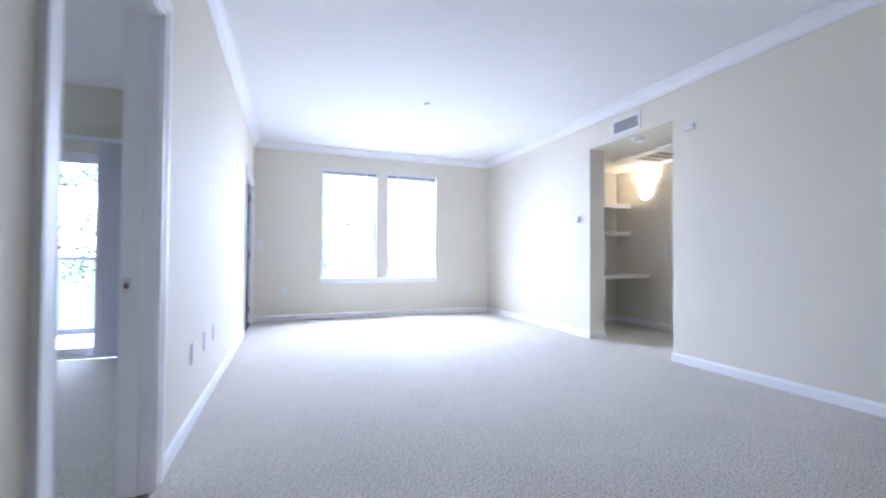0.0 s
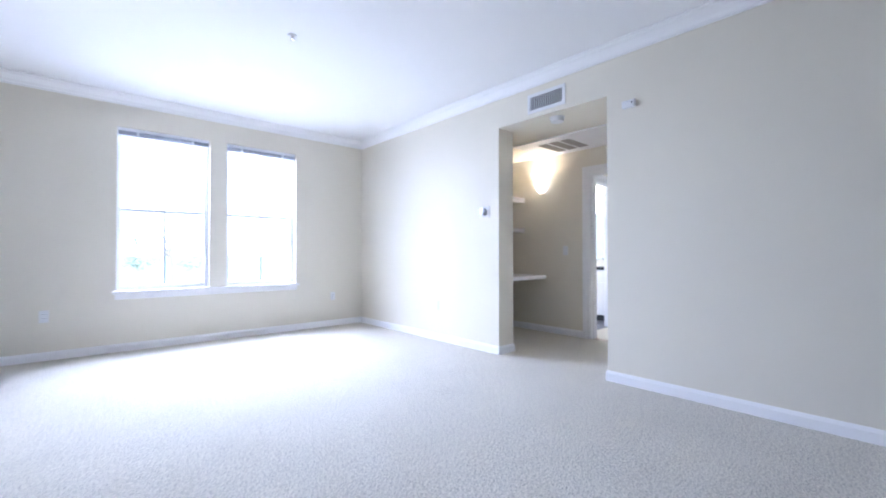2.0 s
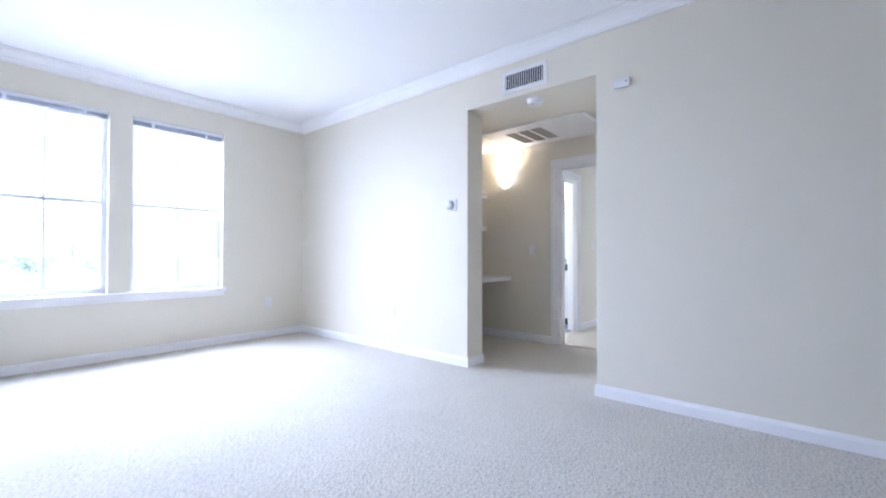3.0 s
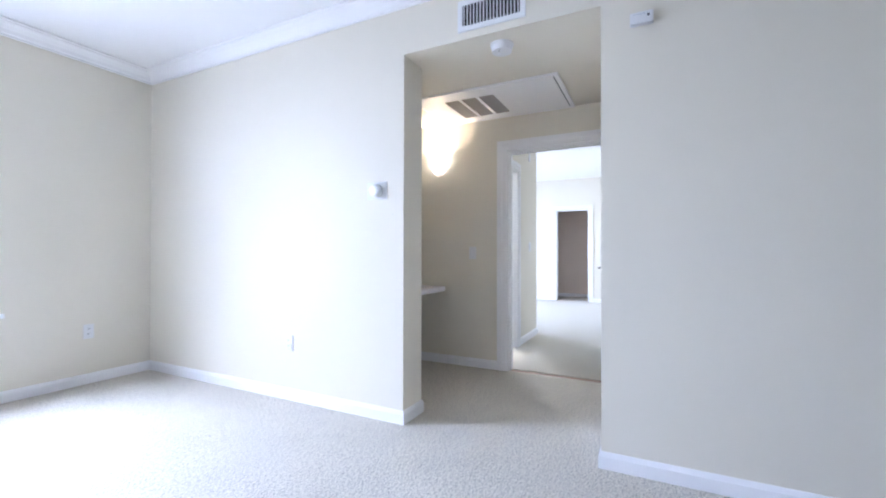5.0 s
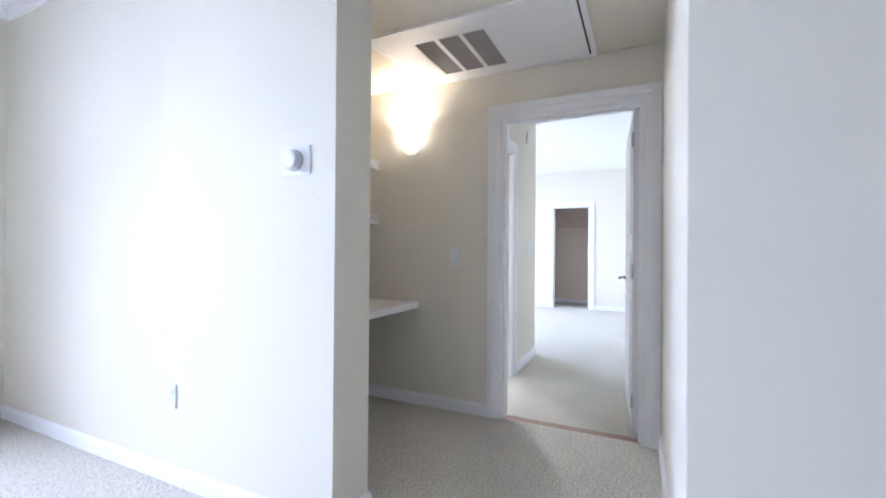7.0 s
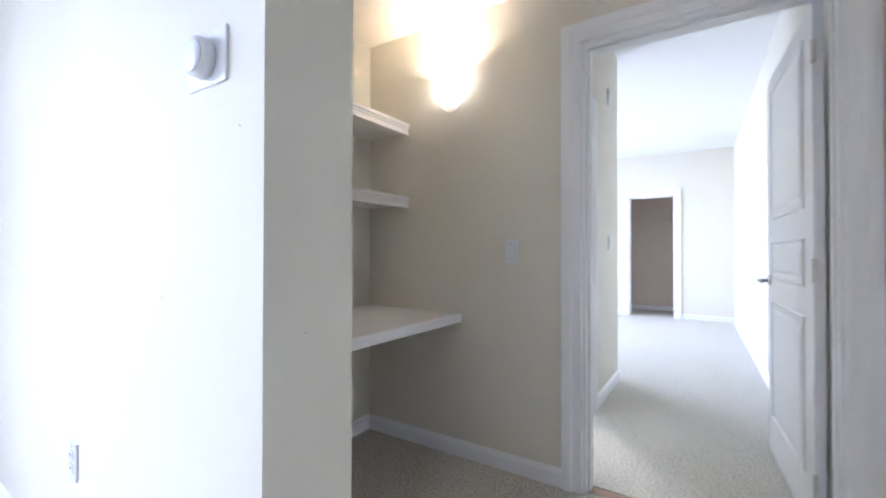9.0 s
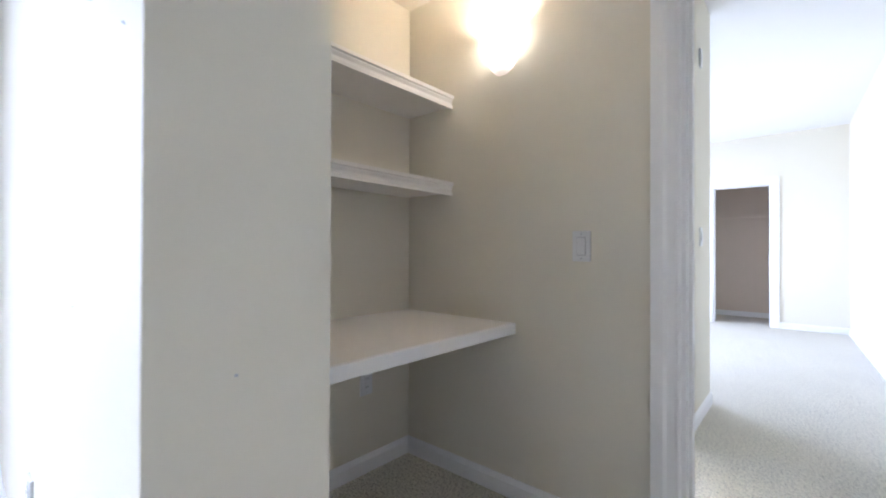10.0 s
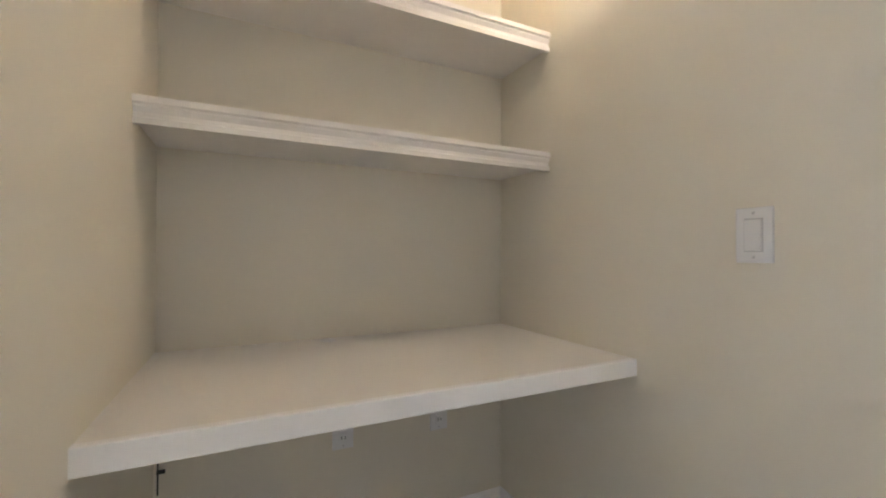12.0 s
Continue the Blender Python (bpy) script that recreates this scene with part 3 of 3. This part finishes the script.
sm = thing("smoke_detector", "round white smoke detector on the alcove ceiling", "smoke detector", (3.90, 4.015, ALCOVE))
part("mounting_ring", disc(bmesh.new(), 0.070, 0.072, -0.010, 0.001, 40), PLASTIC, sm)
part("body", disc(bmesh.new(), 0.060, 0.064, -0.044, -0.009, 40), PLASTIC, sm)
part("test_button", disc(bmesh.new(), 0.010, 0.010, -0.046, -0.043, 16, Matrix.Translation((0.012, 0.02, 0))), VINYL, sm)
part("indicator", disc(bmesh.new(), 0.004, 0.004, -0.0452, -0.043, 12, Matrix.Translation((-0.022, 0.01, 0))), DARK, sm)

si = thing("door_chime", "small white rectangular sensor box high on the wall", "sensor", (R, 3.243, 2.232), -90)
part("case", block(-0.052, 0.052, -0.030, 0.001, -0.029, 0.029, 0.006), PLASTIC, si)
part("sensor_eye", disc(bmesh.new(), 0.006, 0.006, 0.029, 0.0315, 14, pose(0.03, 0, 0.006, 90, 0, 0)), DARK, si)

for k in range(4):
    part("slot", block(-0.034 + k * 0.014, -0.028 + k * 0.014, -0.0308, -0.029, 0.014, 0.0175), BAR, si)
for x in (-0.032, 0.028):
    part("foot", block(x, x + 0.008, -0.022, -0.008, -0.034, -0.0285), PLASTIC, si)

# supply vent above the opening
ve = thing("air_vent", "white supply air vent with upright louvres", "vent", (R, 4.028, 2.488), -90)
bm = bmesh.new()
for b in ((-0.205, 0.205, 0.062, 0.092), (-0.205, 0.205, -0.092, -0.062), (-0.205, -0.175, -0.062, 0.062), (0.175, 0.205, -0.062, 0.062)):
    box(bm, b[0], b[1], -0.010, 0.001, b[2], b[3])
part("frame", bm, PLASTIC, ve)
# dark sheet on the wall, painting the shade behind the louvres
part("duct_shade", block(-0.175, 0.175, -0.002, 0.0, -0.062, 0.062), DARK, ve)
for k in range(17):
    bm = bmesh.new()
    box(bm, -0.0025, 0.0025, -0.003, 0.003, -0.061, 0.061)
    s = part("louvre", bm, PLASTIC, ve)
    s.matrix_basis = pose(-0.164 + k * 0.0205, -0.0085, 0, 0, 0, -8)

# return air hatch
P0, P1, Q0, Q1 = 4.435, A - 0.012, 3.79, 4.99
ha = thing("return_air_hatch", "white return air hatch with three louvred filters, hanging slightly ajar", "hatch", (0, 0, ALCOVE))
bm = bmesh.new()
for b in ((P0, P0 + 0.03, Q0, Q1), (P1 - 0.02, P1, Q0, Q1), (P0 + 0.03, P1 - 0.02, Q0, Q0 + 0.03), (P0 + 0.03, P1 - 0.02, Q1 - 0.03, Q1)):
    box(bm, b[0], b[1], b[2], b[3], -0.016, 0.001)
part("frame", bm, TRIM, ha)
GX, GW = (4.60, 5.047), ((4.324, 4.451), (4.476, 4.602), (4.627, 4.754))


def sheet_with_holes(xs, ys, holes, z0, z1):
    bm = bmesh.new()
    v = [[bm.verts.new((x, y, z0)) for x in xs] for y in ys]
    for b in range(len(ys) - 1):
        for a in range(len(xs) - 1):
            if (a, b) not in holes:
                bm.faces.new((v[b][a], v[b][a + 1], v[b + 1][a + 1], v[b + 1][a]))
    top = bmesh.ops.extrude_face_region(bm, geom=bm.faces[:])["geom"]
    bmesh.ops.translate(bm, verts=[g for g in top if isinstance(g, bmesh.types.BMVert)], vec=(0, 0, z1 - z0))
    return bm


bm = sheet_with_holes((P0 + 0.032, *GX, P1 - 0.022), (Q0 + 0.042, *GW[0], *GW[1], *GW[2], Q1 - 0.034), ((1, 1), (1, 3), (1, 5)), -0.013, -0.004)
panel = part("hatch_panel", bm, TRIM, ha)
# dark sheet that paints the shade round the hatch panel
part("gap_shade", block(P0 + 0.03, P1 - 0.02, Q0 + 0.03, Q1 - 0.03, -0.002, 0.0005), DARK, ha)
for y0, y1 in GW:
    part("filter", block(GX[0], GX[1], y0, y1, -0.006, -0.003), FILTER, panel)
    for k in range(30):
        x = GX[0] + 0.008 + k * (GX[1] - GX[0] - 0.016) / 29
        s = part("slat", block(-0.0055, 0.0055, y0, y1, -0.0008, 0.0008), FILTER, panel)
        s.matrix_basis = pose(x, 0, -0.009, 0, 35, 0)

sp = thing("fire_sprinkler", "small pendant fire sprinkler on the white ceiling", "sprinkler", (1.696, 4.947, CEILING))
part("escutcheon", disc(bmesh.new(), 0.020, 0.036, -0.010, 0.001, 28), PLASTIC, sp, "", True)
part("body", disc(bmesh.new(), 0.007, 0.010, -0.032, -0.009, 16), METAL, sp)
part("deflector", disc(bmesh.new(), 0.016, 0.016, -0.036, -0.032, 20), METAL, sp)

# ---- left room ----
sd = thing("sliding_door", "white framed sliding glass balcony door", "sliding door", (-3.1, SL + 0.04, 0))
w = 1.95
bm = bmesh.new()
for b in ((0, 0.05, 0, 1.97), (w - 0.05, w, 0, 1.97), (0.05, w - 0.05, 0, 0.04), (0.05, w - 0.05, 1.925, 1.97)):
    box(bm, b[0], b[1], 0, 0.11, b[2], b[3])
part("frame", bm, VINYL, sd)
for x0, x1, y in ((0.05, 1.0, 0.06), (0.95, w - 0.05, 0.02)):
    bm = bmesh.new()
    for b in ((x0, x0 + 0.06, 0.04, 1.925), (x1 - 0.06, x1, 0.04, 1.925), (x0 + 0.06, x1 - 0.06, 0.04, 0.10), (x0 + 0.06, x1 - 0.06, 1.87, 1.925)):
        box(bm, b[0], b[1], y, y + 0.035, b[2], b[3])
    s = part("sash", bm, VINYL, sd)
    p = part("pane", block(x0 + 0.06, x1 - 0.06, y + 0.015, y + 0.02, 0.10, 1.87), GLASS, s)
    p.visible_shadow = False
vb = thing("vertical_blind", "pale grey vertical blinds drawn to one side of the glass door", "blind", (-1.10, SL - 0.09, 0))
part("headrail", block(-2.0, 0.04, 0.0, 0.05, 2.065, 2.105, 0.004), VINYL, vb)
part("valance", block(-2.0, 0.04, 0.05, 0.088, 1.955, 2.11), WALL, vb)
for k in range(8):
    s = part("vane", block(-0.0015, 0.0015, -0.045, 0.045, 0.03, 2.065), VANE, vb)
    s.matrix_basis = pose(-0.335 + k * 0.044, 0.03, 0, 0, 0, 66 + 3 * (k % 3))
st = thing("strike_plate", "small metal strike plate on the white door lining", "strike plate", (L - 0.100, LD1 - 0.016, 0.865))
part("plate", block(-0.016, 0.016, -0.002, 0.001, -0.03, 0.03), METAL, st)
part("hole", block(-0.008, 0.008, -0.0026, -0.0019, -0.012, 0.012), DARK, st)

# the west wall and all that is fixed to it lean off square
lean = Matrix.Translation((L, W, 0)) @ Matrix.Rotation(radians(-LEAN), 4, "Z") @ Matrix.Translation((-L, -W, 0))
WEST += [scene.objects[n] for n in ("trim_left_door", "door_frame_left", "trim_balcony_door", "door_frame_balcony", "door_threshold_left", "door_threshold_balcony", "strike_plate", "door_balcony")]
for ob in WEST:
    ob.matrix_world = lean @ ob.matrix_world

# balcony
structure("balcony_floor", block(-5.2, L - 0.12, SL + 0.16, 7.2, -0.25, -0.04), CONCRETE, "pale concrete balcony floor", "balcony")
ra = thing("balcony_railing", "dark metal balcony railing", "railing", (0, 7.05, -0.04))
part("top_rail", block(-5.2, L - 0.14, -0.025, 0.025, 0.965, 1.005, 0.005), RAIL, ra)
part("bottom_rail", block(-5.2, L - 0.14, -0.02, 0.02, 0.03, 0.10, 0.004), RAIL, ra)
for k in range(4):
    part("post", block(-4.76 + k * 1.15, -4.72 + k * 1.15, -0.02, 0.02, 0.0, 0.965), RAIL, ra)

# ---- outside ----
structure("ground", block(-400, 400, 7.6, 800, -3.3, -3.1), GRASS, "rough green lawn below the building", "ground")


def tree(at, height, spread, seed):
    rnd = random.Random(seed)
    t = thing("tree", "leafy green deciduous tree behind the building", "tree", at, group="trees outside")
    bm = bmesh.new()
    disc(bm, 0.22, 0.10, 0, height * 0.6, 12)
    for k in range(7):
        a, e = rnd.uniform(0, 360), rnd.uniform(25, 60)
        disc(bm, 0.06, 0.015, 0, spread * 0.9, 6, pose(0, 0, height * rnd.uniform(0.3, 0.58), e, 0, a))
    part("trunk", bm, BARK, t)
    verts, faces = [], []
    for c in range(30):
        a, r = rnd.uniform(0, 6.28), spread * math.sqrt(rnd.random())
        centre = Vector((r * math.cos(a), r * math.sin(a), height * (0.35 + 0.6 * rnd.random())))
        for q in range(55):
            p = centre + Vector((rnd.gauss(0, 0.3), rnd.gauss(0, 0.3), rnd.gauss(0, 0.25)))
            m = Matrix.Translation(p) @ Euler((rnd.uniform(0, 6.28), rnd.uniform(0, 6.28), rnd.uniform(0, 6.28))).to_matrix().to_4x4()
            k, s = len(verts), rnd.uniform(0.05, 0.09)
            verts += [m @ Vector(v) for v in ((0, -s, 0), (0.5 * s, 0, 0.1 * s), (0, s, 0), (-0.5 * s, 0, 0.1 * s))]
            faces.append((k, k + 1, k + 2, k + 3))
    me = bpy.data.meshes.new("crown")
    me.from_pydata(verts, [], faces)
    me.materials.append(LEAF)
    ob = new("crown", me)
    ob.parent = t


for k, (x, y, h, s) in enumerate(((-7.3, 16, 8.5, 2.9), (-4.3, 18.5, 9.0, 2.6), (1.6, 36, 9.5, 3.0), (6.0, 40, 9.0, 3.0), (-8.5, 19, 9, 2.8))):
    tree((x, y, -3.1), h, s, k + 3)

# ---- bathroom ----
va = thing("bathroom_vanity", "white vanity cabinet with a dark stone top", "vanity", (6.50, 4.72, 0))
part("body", block(0.02, 0.55, 0, 1.3, 0.10, 0.80), DOORP, va)
part("toe_kick", block(0.07, 0.55, 0, 1.3, 0.0, 0.10), DARK, va)
for k in range(3):
    part("drawer", block(0.0, 0.02, 0.01 + k * 0.43, 0.42 + k * 0.43, 0.62, 0.785, 0.003), DOORP, va)
    part("door", block(0.0, 0.02, 0.01 + k * 0.43, 0.42 + k * 0.43, 0.12, 0.605, 0.003), DOORP, va)
part("countertop", block(-0.02, 0.55, -0.01, 1.31, 0.80, 0.84, 0.004), STONE, va)
part("backsplash", block(0.53, 0.55, -0.01, 1.31, 0.84, 0.94), STONE, va)
fa = thing("faucet", "chrome basin faucet on the vanity", "faucet", (6.85, 5.05, 0.84))
part("body", disc(bmesh.new(), 0.024, 0.018, 0, 0.12, 20), METAL, fa, "", True)
part("spout", disc(bmesh.new(), 0.014, 0.011, 0, 0.13, 16, pose(0, 0, 0.10, 0, -75, 0)), METAL, fa, "", True)
mi = thing("bathroom_mirror", "frameless wall mirror above the vanity", "mirror", (CORNER - 0.12, 4.78, 0.95))
part("glass", block(-0.006, -0.001, 0, 1.25, 0, 0.75), MIRROR, mi)
vl = thing("vanity_light", "vanity light bar with lit round globes", "wall lamp", (CORNER - 0.12, 5.05, 1.95))
part("bar", block(-0.03, 0.0, -0.12, 0.72, -0.04, 0.04, 0.004), METAL, vl)
for k in range(4):
    bm = bmesh.new()
    bmesh.ops.create_uvsphere(bm, u_segments=20, v_segments=12, radius=0.055, matrix=Matrix.Translation((-0.09, k * 0.2, 0)))
    part("globe", bm, GLOBE, vl, "lit white globe", True)

# closet shelf
cs = thing("closet_shelf", "beige wire closet shelf with a hanging rod", "shelf", (FAR + 1.0, 3.9, 1.66))
# wires take the same warm-lit tint as the closet walls
for k in range(9):
    part("wire", block(-0.31 + k * 0.038, -0.306 + k * 0.038, 0, 2.0, 0, 0.005), CLOSET_WARM_LIT, cs)
part("front_rod", disc(bmesh.new(), 0.009, 0.009, 0, 2.0, 10, pose(-0.31, 0, -0.04, -90, 0, 0)), CLOSET_WARM_LIT, cs)

bl = new("vanity_bulb", bpy.data.lights.new("vanity_bulb", "POINT"))
bl.data.energy, bl.data.color, bl.data.shadow_soft_size = 13, (1.0, 0.95, 0.9), 0.06
bl.location = (CORNER - 0.30, 5.4, 2.0)

# ---- small things ----
hs = thing("hall_sensor", "small white upright sensor box high on the hall wall", "sensor", (6.70, HALL, 2.30))
part("case", block(-0.022, 0.022, -0.013, 0.001, -0.058, 0.058, 0.003), PLASTIC, hs)
part("window", block(-0.012, 0.012, -0.015, -0.0125, -0.02, 0.02, 0.001), VINYL, hs)
gr = thing("cable_grommet", "small white cable cover lying at the back of the desk", "cable cover", (4.475, 5.65, 0.755))
part("cap", disc(bmesh.new(), 0.026, 0.022, 0, 0.004, 28), PLASTIC, gr, "", True)
ca = thing("cable_end", "thin dark cable hanging below the desk in the corner", "cable", (4.004, 5.676, 0.726))
bm = disc(bmesh.new(), 0.0022, 0.0022, -0.375, 0.0, 10)
part("cable", bm, DARK, ca)
part("clip", block(-0.003, 0.018, -0.003, 0.004, -0.315, -0.305, 0.001), DARK, ca)
# nail holes, each drawn as a small grey disc on the wall
for at, turn in (((3.838, O1, 0.909), 0), ((R, 5.02, 0.967), -90), ((R, 4.694, 1.332), -90)):
    na = thing("nail", "tiny grey disc standing for a nail hole in the painted wall", "nail", at, turn, group="nails in the wall")
    part("head", disc(bmesh.new(), 0.0022, 0.0016, -0.001, 0.002, 10, pose(0, 0, 0, 90, 0, 0)), SLAT, na)
